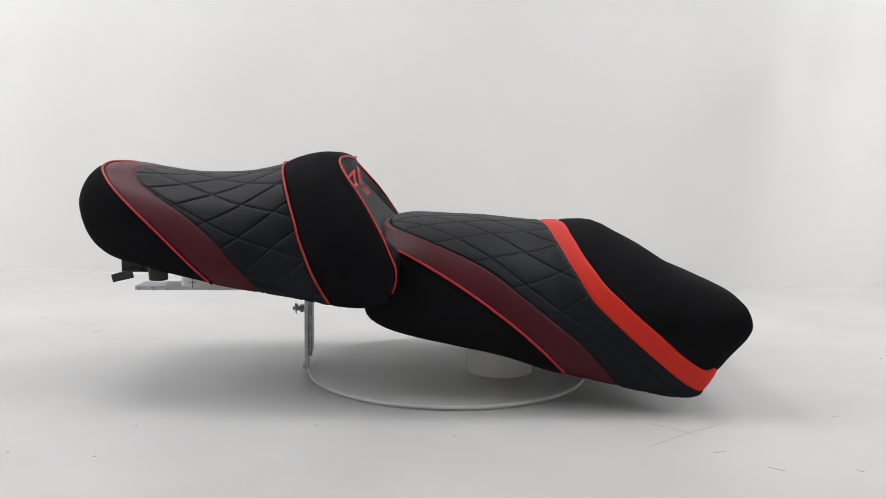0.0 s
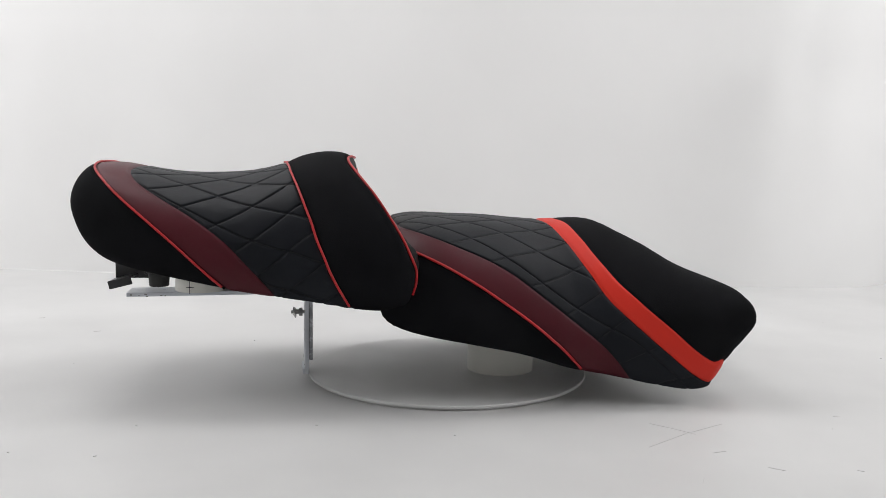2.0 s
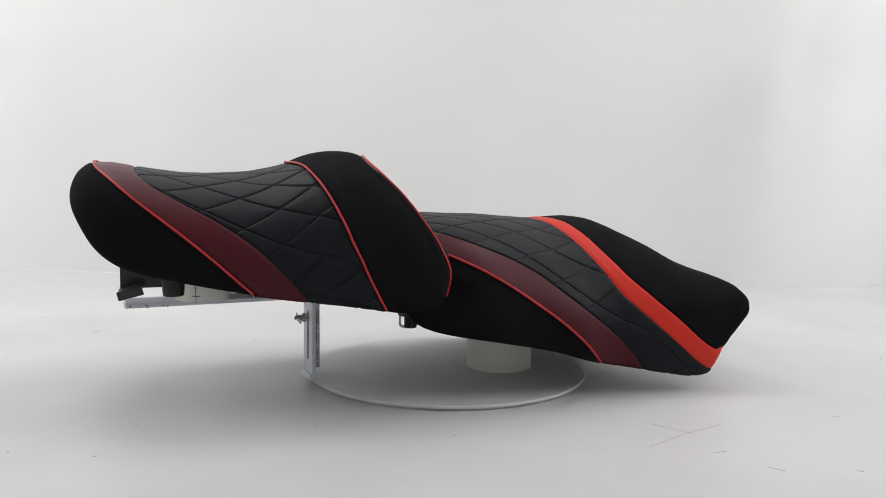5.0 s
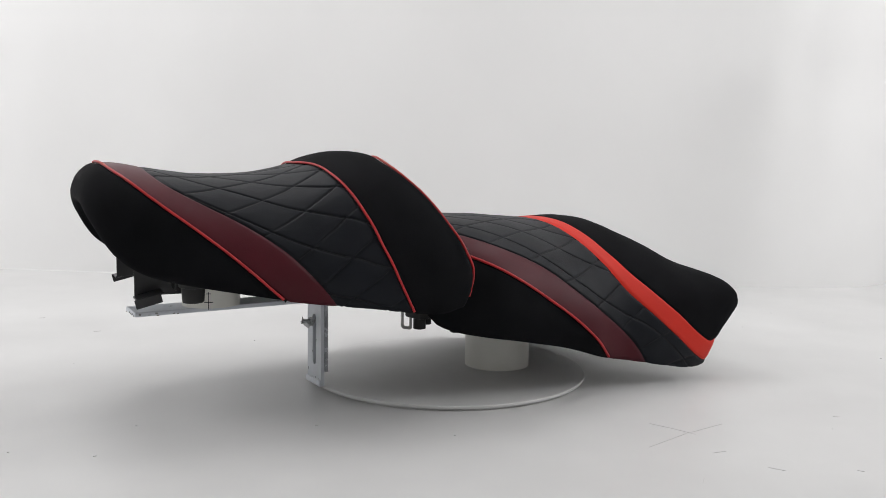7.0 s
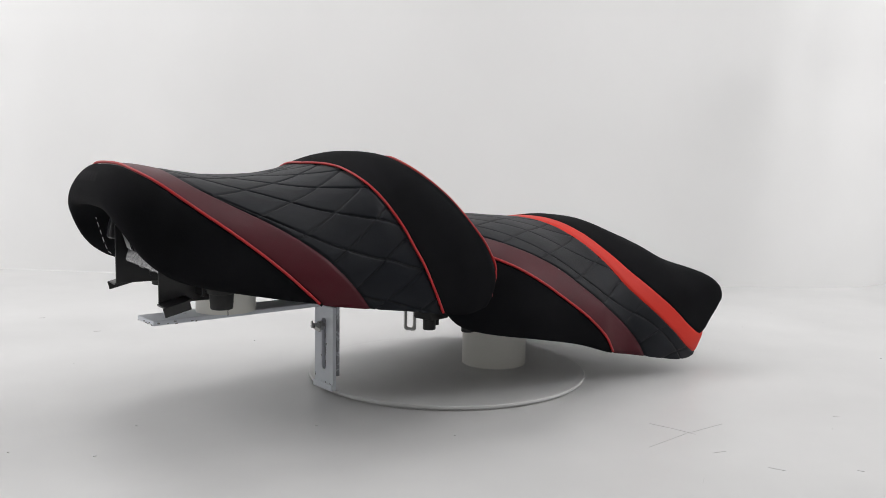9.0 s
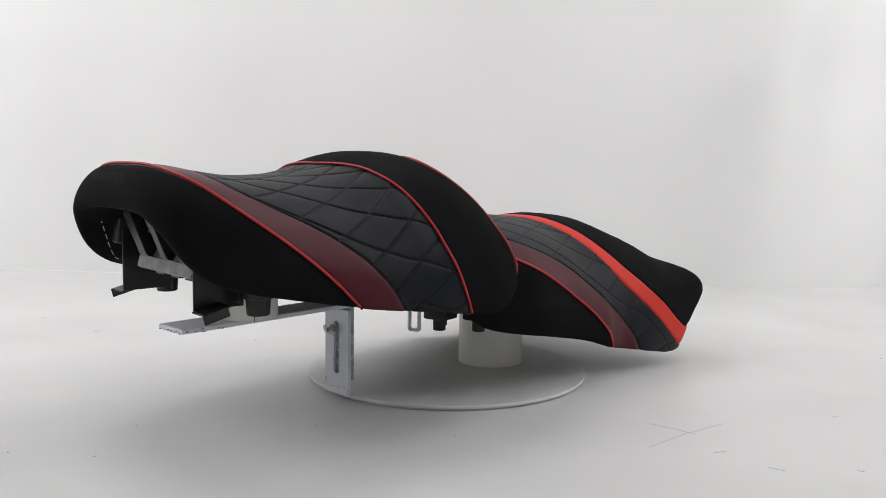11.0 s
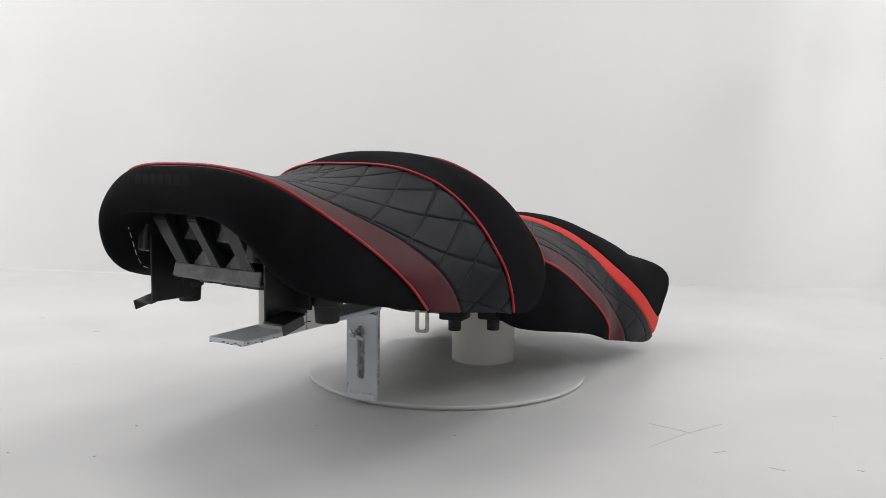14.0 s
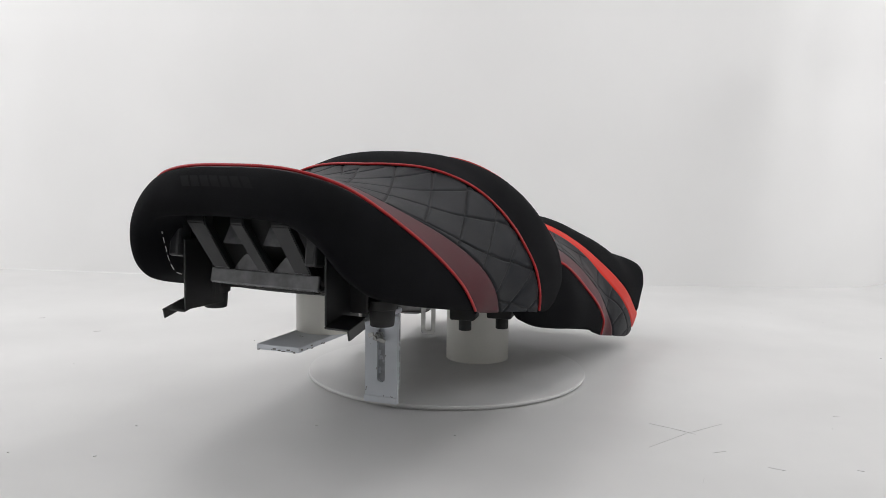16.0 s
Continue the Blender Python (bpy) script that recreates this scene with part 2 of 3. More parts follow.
def quilt(name, form, xa, xb, origin, a, b, parent, label, deep=1.0):
    """A diamond-quilted panel: grooves along two families of lines, and sunk stitches in them."""
    M = np.linalg.inv(np.array([[a[0], b[0]], [a[1], b[1]]]))
    area = abs(a[0] * b[1] - a[1] * b[0])
    hi, hj = area / math.hypot(*b), area / math.hypot(*a)

    def relief(X, V, P):
        S = girth(form, X, V)
        i = M[0, 0] * (X - origin[0]) + M[0, 1] * (S - origin[1])
        j = M[1, 0] * (X - origin[0]) + M[1, 1] * (S - origin[1])
        di, dj = np.abs(i - np.round(i)) * hi, np.abs(j - np.round(j)) * hj
        g = np.maximum(np.exp(-(di / 0.0014) ** 2), np.exp(-(dj / 0.0014) ** 2))
        puff = np.sqrt(np.clip(np.minimum(di, dj) / 0.014, 0, 1))
        return deep * (-0.0014 * g + 0.0009 * (puff - 0.8))

    ob = panel(name, form, xa, xb, LEATHER, parent, label, nv=581, nx=210, relief=relief)
    # stitches
    verts, faces = [], []
    for side in (-1, 1):
        for i in range(-16, 17):
            for j in range(-16, 17):
                for step in ((1, 0), (0, 1)):
                    p = np.array(origin) + i * np.array(a) + j * np.array(b)
                    d = np.array(a) if step == (1, 0) else np.array(b)
                    k = np.array([0.06, 0.085, 0.10, 0.25, 0.42, 0.58, 0.75, 0.90, 0.915, 0.94])
                    q = p + k[:, None] * d
                    if q[:, 1].min() < 0.004 or q[:, 0].min() < -0.5 or q[:, 0].max() > 0.4:
                        continue
                    vs = []
                    for x, s in q:
                        tv, ts = girth_table(form, x)
                        vs.append(np.interp(s, ts, tv) if s < ts[-1] else 9)
                    vs = np.array(vs)
                    keep = (vs < 0.985) & (q[:, 0] > xa(vs) + 0.002) & (q[:, 0] < xb(vs) - 0.002)
                    if keep.sum() < 2:
                        continue
                    x, v = q[keep, 0], side * vs[keep]
                    Q = np.stack([form.at(x - 0.002, v), form.at(x, v), form.at(x + 0.002, v)], 1)
                    V2 = form.at(x, v + 0.004)
                    n = np.cross(Q[:, 2] - Q[:, 0], V2 - Q[:, 1])
                    n /= np.linalg.norm(n, axis=1, keepdims=True)
                    n *= np.sign((n * (Q[:, 1] - np.stack([x, 0 * x, 0 * x + 0.08], 1))).sum(1, keepdims=True))
                    C = Q[:, 1] + n * (-0.0020 * deep)
                    t = np.gradient(C, axis=0)
                    t /= np.linalg.norm(t, axis=1, keepdims=True)
                    w = np.cross(n, t)
                    base = len(verts)
                    for m, (c0, n0, w0) in enumerate(zip(C, n, w)):
                        r = 0.0016 if m in (0, len(C) - 1) else 0.0008
                        verts += [tuple(c0 - w0 * r), tuple(c0 + n0 * 0.0007), tuple(c0 + w0 * r)]
                    for m in range(len(C) - 1):
                        o = base + 3 * m
                        faces += [(o, o + 1, o + 4, o + 3), (o + 1, o + 2, o + 5, o + 4)]
    me = bpy.data.meshes.new("stitching")
    me.from_pydata(verts, [], faces)
    tagged(hang("stitching", me, THREAD, ob, "sunken black quilting stitches"), kind="stuff")
    return ob


def thing(name, label, category, group=""):
    return tagged(new(name), label, category, group)


# ---- the place: floor, hanging backdrop, added unseen walls and ceiling round the camera ----
FLOOR_Z = -0.004


def wall_line(x):
    """Where the sheet meets the floor: nearly straight, drawn back at its far end."""
    return 0.985 - 0.045 * np.tanh((x + 0.45) / 0.5) + 0.05 * np.clip((-0.9 - x) / 0.4, 0, 1) + 0.18 * np.clip((x - 1.0) / 0.3, 0, 1.5) ** 1.6


def backdrop():
    xs = np.linspace(-2.4, 2.4, 241)
    zs = np.concatenate([0.2 * np.linspace(0, 1, 34) ** 2.2, np.linspace(0.23, 2.4, 60)])
    X, Z = np.meshgrid(xs, zs, indexing="ij")
    r = 0.003 + 0.003 * np.clip((0.1 - X) / 0.5, 0, 1) * np.clip((X + 1.6) / 0.5, 0, 1)
    q = np.clip(1 - Z / r, 0, 1)
    cove = -r * (1 - np.sqrt(np.clip(1 - q * q, 0, 1)))
    # one tall soft fold that leans, and a shallow sag beside it
    lean = X - 0.16 * (Z - 0.3)
    fold = -0.05 * np.exp(-((lean - 0.72) / 0.13) ** 2) + 0.10 / (1 + np.exp(-(lean - 0.86) / 0.035))
    fold += 0.05 / (1 + np.exp((X + 1.17) / 0.03)) + 0.006 * np.sin(X * 5 + 0.6 * Z) + 0.004 * np.sin(X * 11 - 2.0 * Z)
    fade = np.clip(Z / 0.55, 0, 1) ** 1.3
    Y = wall_line(X) + cove + fold * fade
    ob = hang("backdrop", grid_mesh("backdrop", np.stack([X, Y, Z + FLOOR_Z - 0.003], -1)), SHEET, None)
    so = ob.modifiers.new("thickness", "SOLIDIFY")
    so.thickness, so.offset = 0.002, 0
    return tagged(ob, "hanging white backdrop sheet with soft folds", "backdrop", kind="structure")


def floor():
    bm = bmesh.new()
    box(bm, (0, -0.75, FLOOR_Z - 0.02), (5.0, 3.9, 0.04))
    ob = tagged(part("floor", bm, FLOOR), "white vinyl studio floor with faint scuffs", "floor", kind="structure")
    # scratches from one place to another, and specks
    for x0, y0, x1, y1, w in ((0.254, -0.247, 0.280, -0.267, 0.0006), (0.280, -0.267, 0.300, -0.286, 0.0010), (0.233, -0.334, 0.290, -0.283, 0.0004), (0.296, -0.279, 0.345, -0.244, 0.0005),
                              (0.347, -0.392, 0.362, -0.401, 0.0013), (0.440, -0.396, 0.446, -0.399, 0.0013), (0.502, -0.205, 0.509, -0.206, 0.0014), (-0.812, 0.362, -0.802, 0.368, 0.0030),
                              (-0.652, 0.243, -0.640, 0.250, 0.0020), (0.300, -0.350, 0.318, -0.343, 0.0004), (0.262, -0.440, 0.268, -0.425, 0.0004)):
        bm = bmesh.new()
        box(bm, ((x0 + x1) / 2, (y0 + y1) / 2, FLOOR_Z + 0.0002), (math.hypot(x1 - x0, y1 - y0), w, 0.0004), (0, 0, math.degrees(math.atan2(y1 - y0, x1 - x0))))
        part("scuff", bm, SCRATCH, ob)
    rnd = random.Random(4)
    for k in range(26):
        bm = bmesh.new()
        box(bm, (rnd.uniform(-0.9, 0.9), rnd.uniform(-0.5, 0.6), FLOOR_Z + 0.0003), (rnd.uniform(0.001, 0.004), 0.001, 0.0006), (0, 0, rnd.uniform(0, 180)))
        part("speck", bm, SCRATCH, ob)
    return ob


# white shell out of view, added only to bounce light onto the set
def bounce_room():
    for name, c, s in (("wall_left", (-2.5, -0.75, 1.2), (0.1, 3.9, 2.4)), ("wall_right", (2.5, -0.75, 1.2), (0.1, 3.9, 2.4)),
                       ("wall_behind", (0, -2.75, 1.2), (5.1, 0.1, 2.4)), ("wall_far", (0, 1.25, 1.2), (5.1, 0.1, 2.4)), ("ceiling", (0, -0.75, 2.45), (5.1, 4.1, 0.1))):
        bm = bmesh.new()
        box(bm, c, s)
        tagged(part(name, bm, WALL), "unseen white bounce " + name.split("_")[0], name.split("_")[0], kind="structure")


backdrop()
floor()
bounce_room()

# ---- seams, as places along the length for each place round the girth ----
R_PIPE = seam((0, -0.4942), (0.12, -0.4936), (0.24, -0.4919), (0.337, -0.4879), (0.397, -0.4818), (0.458, -0.472), (0.518, -0.4582), (0.578, -0.4402), (0.638, -0.4198), (0.699, -0.3997), (0.759, -0.3811), (0.819, -0.3637), (0.879, -0.3464), (0.94, -0.3285), (1, -0.309))
R_QUILT = seam((0, -0.4452), (0.12, -0.4452), (0.24, -0.4448), (0.333, -0.4403), (0.394, -0.4317), (0.454, -0.4157), (0.515, -0.3927), (0.575, -0.3687), (0.636, -0.3459), (0.697, -0.3245), (0.757, -0.3058), (0.818, -0.2904), (0.879, -0.2757), (0.939, -0.2615), (1, -0.2473))
R_HUMP = seam((0, -0.2447), (0.12, -0.241), (0.281, -0.2333), (0.347, -0.2303), (0.412, -0.2258), (0.477, -0.2202), (0.543, -0.2139), (0.608, -0.2073), (0.673, -0.2), (0.739, -0.1935), (0.804, -0.1847), (0.869, -0.1758), (0.935, -0.1641), (1, -0.1511))
R_FACE = seam((0, -0.143), (0.12, -0.146), (0.19, -0.150), (0.26, -0.1535), (0.33, -0.151), (0.42, -0.1365), (0.47, -0.1215), (0.515, -0.107), (0.55, -0.096), (0.61, -0.083), (0.72, -0.0715), (0.85, -0.068), (0.95, -0.069), (1, -0.074))
R_END = seam((0, -0.060), (1, -0.060))
F_START = seam((0, -0.165), (0.5, -0.135), (0.75, -0.126), (1, -0.114))
F_PIPE = seam((0, -0.1555), (0.12, -0.1521), (0.24, -0.1464), (0.36, -0.1306), (0.529, -0.0783), (0.572, -0.0551), (0.615, -0.0291), (0.658, -0.005), (0.7, 0.0175), (0.743, 0.0386), (0.786, 0.0597), (0.829, 0.0814), (0.872, 0.1028), (0.914, 0.1228), (0.957, 0.1399), (1, 0.1558))
F_QUILT = seam((0, -0.0888), (0.12, -0.0886), (0.286, -0.0838), (0.351, -0.0763), (0.416, -0.0544), (0.481, -0.0161), (0.546, 0.0275), (0.611, 0.0636), (0.676, 0.093), (0.74, 0.1235), (0.805, 0.1524), (0.87, 0.18), (0.935, 0.2015), (1, 0.2201))
F_BAND = seam((0, 0.1369), (0.12, 0.1411), (0.24, 0.1453), (0.306, 0.148), (0.369, 0.1525), (0.432, 0.1575), (0.496, 0.1639), (0.559, 0.1725), (0.622, 0.1817), (0.685, 0.1946), (0.748, 0.2174), (0.811, 0.249), (0.874, 0.2821), (0.937, 0.311), (1, 0.3338))
F_NOSE = seam((0, 0.1664), (0.136, 0.1693), (0.214, 0.1702), (0.293, 0.1721), (0.371, 0.1768), (0.45, 0.1833), (0.529, 0.1949), (0.607, 0.2113), (0.686, 0.245), (0.764, 0.2884), (0.843, 0.3244), (0.921, 0.3427), (1, 0.35))
F_END = seam((0, 0.396), (1, 0.396))


# ---- the rear seat ----
LIP_X = seam((0, -0.511), (0.3, -0.511), (0.45, -0.505), (0.6, -0.484), (0.7, -0.460), (0.78, -0.433), (0.88, -0.385), (1, -0.309))
LIP_Y = seam((0, 0.0), (0.3, 0.073), (0.45, 0.106), (0.6, 0.128), (0.7, 0.141), (0.78, 0.152), (0.88, 0.166), (1, 0.183))
LIP_Z = seam((0, 0.262), (0.3, 0.258), (0.45, 0.240), (0.6, 0.205), (0.7, 0.187), (0.78, 0.178), (0.88, 0.168), (1, 0.154))


def rear_cover_grid(nv=161, ns=26):
    v = np.linspace(-1, 1, nv)
    P = REAR.at(R_PIPE(v), v)
    back = REAR.at(R_PIPE(v) - 0.006, v) - P
    back /= np.linalg.norm(back, axis=1, keepdims=True)
    L = np.stack([LIP_X(v), np.sign(v) * LIP_Y(v), LIP_Z(v)], -1)
    far = np.linalg.norm(L - P, axis=1, keepdims=True)
    rad = L - np.array([-0.36, 0, 0])
    rad[:, 2] = 0
    rad /= np.linalg.norm(rad, axis=1, keepdims=True)
    rad[:, 2] += 0.1
    A, B = P + back * far * 0.42, L + rad * far * (0.46 - 0.24 * np.abs(v[:, None]) ** 1.5)
    s = np.linspace(0, 1, ns)[None, :, None]
    G = (1 - s) ** 3 * P[:, None] + 3 * s * (1 - s) ** 2 * A[:, None] + 3 * s * s * (1 - s) * B[:, None] + s**3 * L[:, None]
    return v, G


def cap_at(G, c):
    """The places round the rear cover at a share c of the way from the piping to the lip."""
    f = c * (G.shape[1] - 1)
    k = int(f)
    return G[:, k] * (1 - f + k) + G[:, k + 1] * (f - k)


def rear_seat():
    ob = thing("rear_seat", "black suede and leather passenger seat with maroon bands and red piping", "motorcycle seat")
    v, G = rear_cover_grid()
    N = outward(G)
    d = np.linalg.norm(G - G[:, :1], axis=2)
    H = G + N * crease(d)[..., None]
    inner = G[:, -1:].copy()
    inner[..., 0] += 0.040
    inner[..., 1] *= 0.84
    inner[..., 2] += 0.008
    hang("rear_cover", grid_mesh("rear_cover", np.concatenate([H, inner], 1)), SUEDE, ob, "black suede rear cover")
    panel("side_band", REAR, R_PIPE, R_QUILT, MAROON, ob, "maroon leather band")
    quilt("quilted_panel", REAR, R_QUILT, R_HUMP, (-0.2769, 0.1646), (0.0455, 0.029), (0.0443, -0.0226), ob, "black diamond-quilted leather")

    def roll(X, V, P):
        return 0.0016 * np.exp(-((R_FACE(V) - X - 0.009) / 0.007) ** 2) * np.clip((np.abs(V) - 0.28) / 0.15, 0, 1)
    panel("hump_cover", REAR, R_HUMP, R_FACE, SUEDE, ob, "black suede hump", nv=161, nx=70, relief=roll)

    def dish(X, V, P):
        return -0.024 * np.clip(1 - (V / 0.60) ** 4, 0, 1) * np.clip((X - R_FACE(V)) / 0.024, 0, 1)
    panel("front_face", REAR, R_FACE, R_END, SMOOTH, ob, "smooth black leather face with red embroidery", nv=161, nx=48, relief=dish)
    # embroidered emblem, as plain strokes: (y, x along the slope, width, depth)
    strokes = [(-0.024, -0.1385, 0.026, 0.0030), (-0.017, -0.1305, 0.006, 0.0150), (-0.027, -0.1225, 0.016, 0.0030), (0.004, -0.1305, 0.006, 0.0180),
               (0.017, -0.1385, 0.022, 0.0030), (0.026, -0.1350, 0.005, 0.0060), (0.016, -0.1310, 0.018, 0.0028), (0.022, -0.1260, 0.007, 0.0075),
               (-0.010, -0.1120, 0.008, 0.0028), (-0.010, -0.1065, 0.008, 0.0028), (-0.013, -0.1092, 0.003, 0.0080), (0.002, -0.1092, 0.003, 0.0080),
               (0.008, -0.1092, 0.003, 0.0080), (0.005, -0.1055, 0.008, 0.0024), (0.017, -0.1092, 0.003, 0.0080)]
    for y, x, w, d in strokes:
        x, d = -0.1205 + (x + 0.125) * 0.8, d * 1.05
        X, Y = np.meshgrid(np.linspace(x - d / 2, x + d / 2, 7), np.linspace(y - w / 2, y + w / 2, 9))
        Y = 1.5 * Y - 0.006 + (X + 0.12) * 0.25
        V = 0.5 * Y / 0.13
        P = REAR.at(X, V)
        P = P + outward(P) * (dish(X, V, P) + 0.0014)[..., None]
        hang("emblem_stroke", grid_mesh("emblem_stroke", P), RED_THREAD, ob, "red embroidered stroke")
    # raised tone-on-tone letters on the rear cover, as plain blocks
    for k in range(7):
        v0 = 0.160 - 0.050 * k
        rows = np.linspace(v0 - 0.020, v0 + 0.020, 7)
        for cols in (np.linspace(0.28, 0.44, 7),):
            P = np.array([[[np.interp(r - 0.25 * (c - 0.36), v, cap_at(G, c)[:, m]) for m in range(3)] for c in cols] for r in rows])
            hang("raised_bar", grid_mesh("raised_bar", P + outward(P) * 0.0005), EMBOSS, ob, "faint raised black bar")
    for s in (R_PIPE, R_HUMP, R_FACE):
        piping(REAR, s, ob, *((0.0006, 0.0017) if s is R_FACE else (0.0009, 0.0016)))
    return ob


def front_seat():
    ob = thing("front_seat", "black quilted rider seat with maroon and orange-red bands", "motorcycle seat")
    panel("rear_cover", FRONT, F_START, F_PIPE, SUEDE, ob, "black suede side cover")
    panel("side_band", FRONT, F_PIPE, F_QUILT, MAROON, ob, "maroon leather band")
    quilt("quilted_panel", FRONT, F_QUILT, F_BAND, (0.1023, 0.2029), (0.0455, 0.0308), (0.0475, -0.0269), ob, "black diamond-quilted leather", deep=0.7)
    panel("accent_band", FRONT, F_BAND, F_NOSE, ORANGE, ob, "bright orange-red leather band")
    panel("nose_cover", FRONT, F_NOSE, F_END, SUEDE, ob, "black suede nose")
    piping(FRONT, F_PIPE, ob)
    return ob


def base_pan(form, x0, x1, rise, parent, inset=0.9):
    x, a = np.linspace(x0, x1, 40), np.linspace(-1, 1, 41)
    X, A = np.meshgrid(x, a, indexing="ij")
    Y = A * form.width(X) * inset
    Z = form.bottom(X) + 0.004 + rise * (1 - A**4)
    hang("base_pan", grid_mesh("base_pan", np.stack([X, Y, Z], -1)), PLASTIC, parent, "moulded black plastic base")


REAR_SEAT, FRONT_SEAT = rear_seat(), front_seat()
base_pan(REAR, -0.40, -0.115, 0.012, REAR_SEAT)
base_pan(FRONT, -0.10, 0.375, 0.035, FRONT_SEAT)


def rear_underside(ob):
    """Moulded plastic at the open rear end: recess wall, ribs, rail, hooks and rubber feet."""
    a, h = np.linspace(-1, 1, 41), np.linspace(0, 1, 12)
    A, H = np.meshgrid(a, h, indexing="ij")
    P = np.stack([-0.420 - 0.02 * H + 0.03 * A**2, A * 0.15, 0.176 + 0.095 * H * (1 - 0.35 * A**4)], -1)
    hang("recess_wall", grid_mesh("recess_wall", P), PLASTIC, ob, "black plastic wall inside the open rear end")
    bm = bmesh.new()
    box(bm, (-0.4555, -0.0095, 0.195), (0.005, 0.137, 0.0155), (0, 14, 0), 0.0015)
    box(bm, (-0.440, -0.0095, 0.1868), (0.034, 0.137, 0.0028), (0, 4, 0), 0.0008)
    part("rail", bm, LIT_GLOSS_PLASTIC, ob, "glossy black plastic cross rail, reflections painted as paler grey")
    for y in (0.012, -0.026, -0.060):
        bm = bmesh.new()
        box(bm, (-0.442, y, 0.1840), (0.022, 0.020, 0.0030), (0, 4, 0), 0.0008)
        part("rail_lug", bm, PLASTIC, ob)
    # slanting ribs, bent over at the top: (y of the top, y of the foot, width)
    for y0, y1, w in ((0.0745, 0.043, 0.0250), (0.0200, -0.012, 0.0175), (-0.0345, -0.060, 0.0230)):
        bm = bmesh.new()
        rows = []
        for x, y, z, h in ((-0.440, y0 + 0.003, 0.268, w), (-0.462, y0 + 0.001, 0.2625, w), (-0.4655, y0 - 0.002, 0.2505, w), (-0.4585, y1, 0.2030, w * 0.86)):
            rows.append([bm.verts.new((x + dx, y + sy * h / 2, z + dz)) for dx, sy, dz in ((0, 1, 0), (0, -1, 0), (0.014, -1, -0.004), (0.014, 1, -0.004))])
        for p, q in zip(rows, rows[1:]):
            for i in range(4):
                bm.faces.new((p[i], p[(i + 1) % 4], q[(i + 1) % 4], q[i]))
        bm.faces.new(rows[0])
        bm.faces.new(rows[-1])
        bmesh.ops.recalc_face_normals(bm, faces=list(bm.faces))
        bmesh.ops.bevel(bm, geom=list(bm.edges), offset=0.0013, segments=2, affect="EDGES")
        part("rib", bm, GREY_PLASTIC, ob)
    # pockets between the ribs: an upper sloped pad and a lower wedge each
    for name, zl, zh, cells in (("pocket_pad", 0.2285, 0.2480, ((0.0340, 0.0285, 0.0150), (-0.0170, 0.0255, 0.0140), (-0.0690, 0.0240, 0.0130))),
                                ("pocket_wedge", 0.1990, 0.2180, ((0.0160, 0.0440, 0.0120), (-0.0360, 0.0440, 0.0120)))):
        for y, wide, narrow in cells:
            bm = bmesh.new()
            front = [bm.verts.new((-0.4520 if z == zl else -0.4470, y + u * h / 2, z)) for u, z, h in ((-1, zl, wide), (1, zl, wide), (1, zh, narrow), (-1, zh, narrow))]
            back = [bm.verts.new((-0.425, v.co.y * 1.0, v.co.z)) for v in front]
            bm.faces.new(front)
            for i in range(4):
                bm.faces.new((front[i], back[i], back[(i + 1) % 4], front[(i + 1) % 4]))
            bm.faces.new(back[::-1])
            bmesh.ops.recalc_face_normals(bm, faces=list(bm.faces))
            bmesh.ops.bevel(bm, geom=list(bm.edges), offset=0.0010, segments=2, affect="EDGES")
            part(name, bm, LIT_GLOSS_PLASTIC, ob, "shiny moulded pocket between the ribs, reflections painted in grey")
    for k in (-1, 1):
        bm = bmesh.new()
        box(bm, (-0.434, k * 0.090, 0.193), (0.060, 0.0025, 0.076), (0, 0, 0), 0.0008)
        box(bm, (-0.450, k * 0.104, 0.1575), (0.032, 0.029, 0.0025), (0, -14, 0), 0.0008)
        box(bm, (-0.452, k * 0.118, 0.1525), (0.030, 0.0025, 0.011), (0, -14, 0), 0.0008)
        box(bm, (-0.420, k * 0.100, 0.185), (0.004, 0.024, 0.045), (0, 0, 0), 0.0008)
        part("hook", bm, PLASTIC, ob, "black plastic mounting hook")
        bm = bmesh.new()
        box(bm, (-0.458, 0.012 + k * 0.0875, 0.235), (0.020, 0.0135, 0.046), (0, 8, 0), 0.003)
        part("hook_socket", bm, GREY_PLASTIC, ob)
        bm = bmesh.new()
        tube(bm, (-0.402, k * 0.110 - 0.008, 0.171), 0.0165, 0.0165, 0.010, segs=28, bevel=0.0015)
        tube(bm, (-0.402, k * 0.110 - 0.008, 0.158), 0.0125, 0.0140, 0.020, segs=28, bevel=0.0015)
        part("rubber_foot", bm, RUBBER, ob, "round black rubber foot", smooth=True)
    # staples along the turned-in edge of the far side
    edge_y = curve((0, 0.1239), (0.3, 0.1215), (0.5, 0.1166), (0.75, 0.1089), (0.88, 0.1002), (1, 0.0881))
    edge_z = curve((0, 0.2536), (0.3, 0.2373), (0.5, 0.2227), (0.75, 0.2039), (0.88, 0.1956), (1, 0.1938))
    for k in range(8):
        f, g = k / 8, k / 8 + 0.075
        p, q = (Vector((-0.490 + 0.022 * c, float(edge_y(c)) + 1.1 * (-0.025 + 0.022 * c), float(edge_z(c)) + 0.003 * (1 - c))) for c in (f, g))
        bm = bmesh.new()
        m = (q - p).to_track_quat("Z", "Y").to_matrix().to_4x4()
        m.translation = (p + q) / 2
        bmesh.ops.create_cone(bm, cap_ends=True, segments=6, radius1=0.0005, radius2=0.0005, depth=(q - p).length, matrix=m)
        part("staple", bm, STAPLE, ob, "thin steel staple")


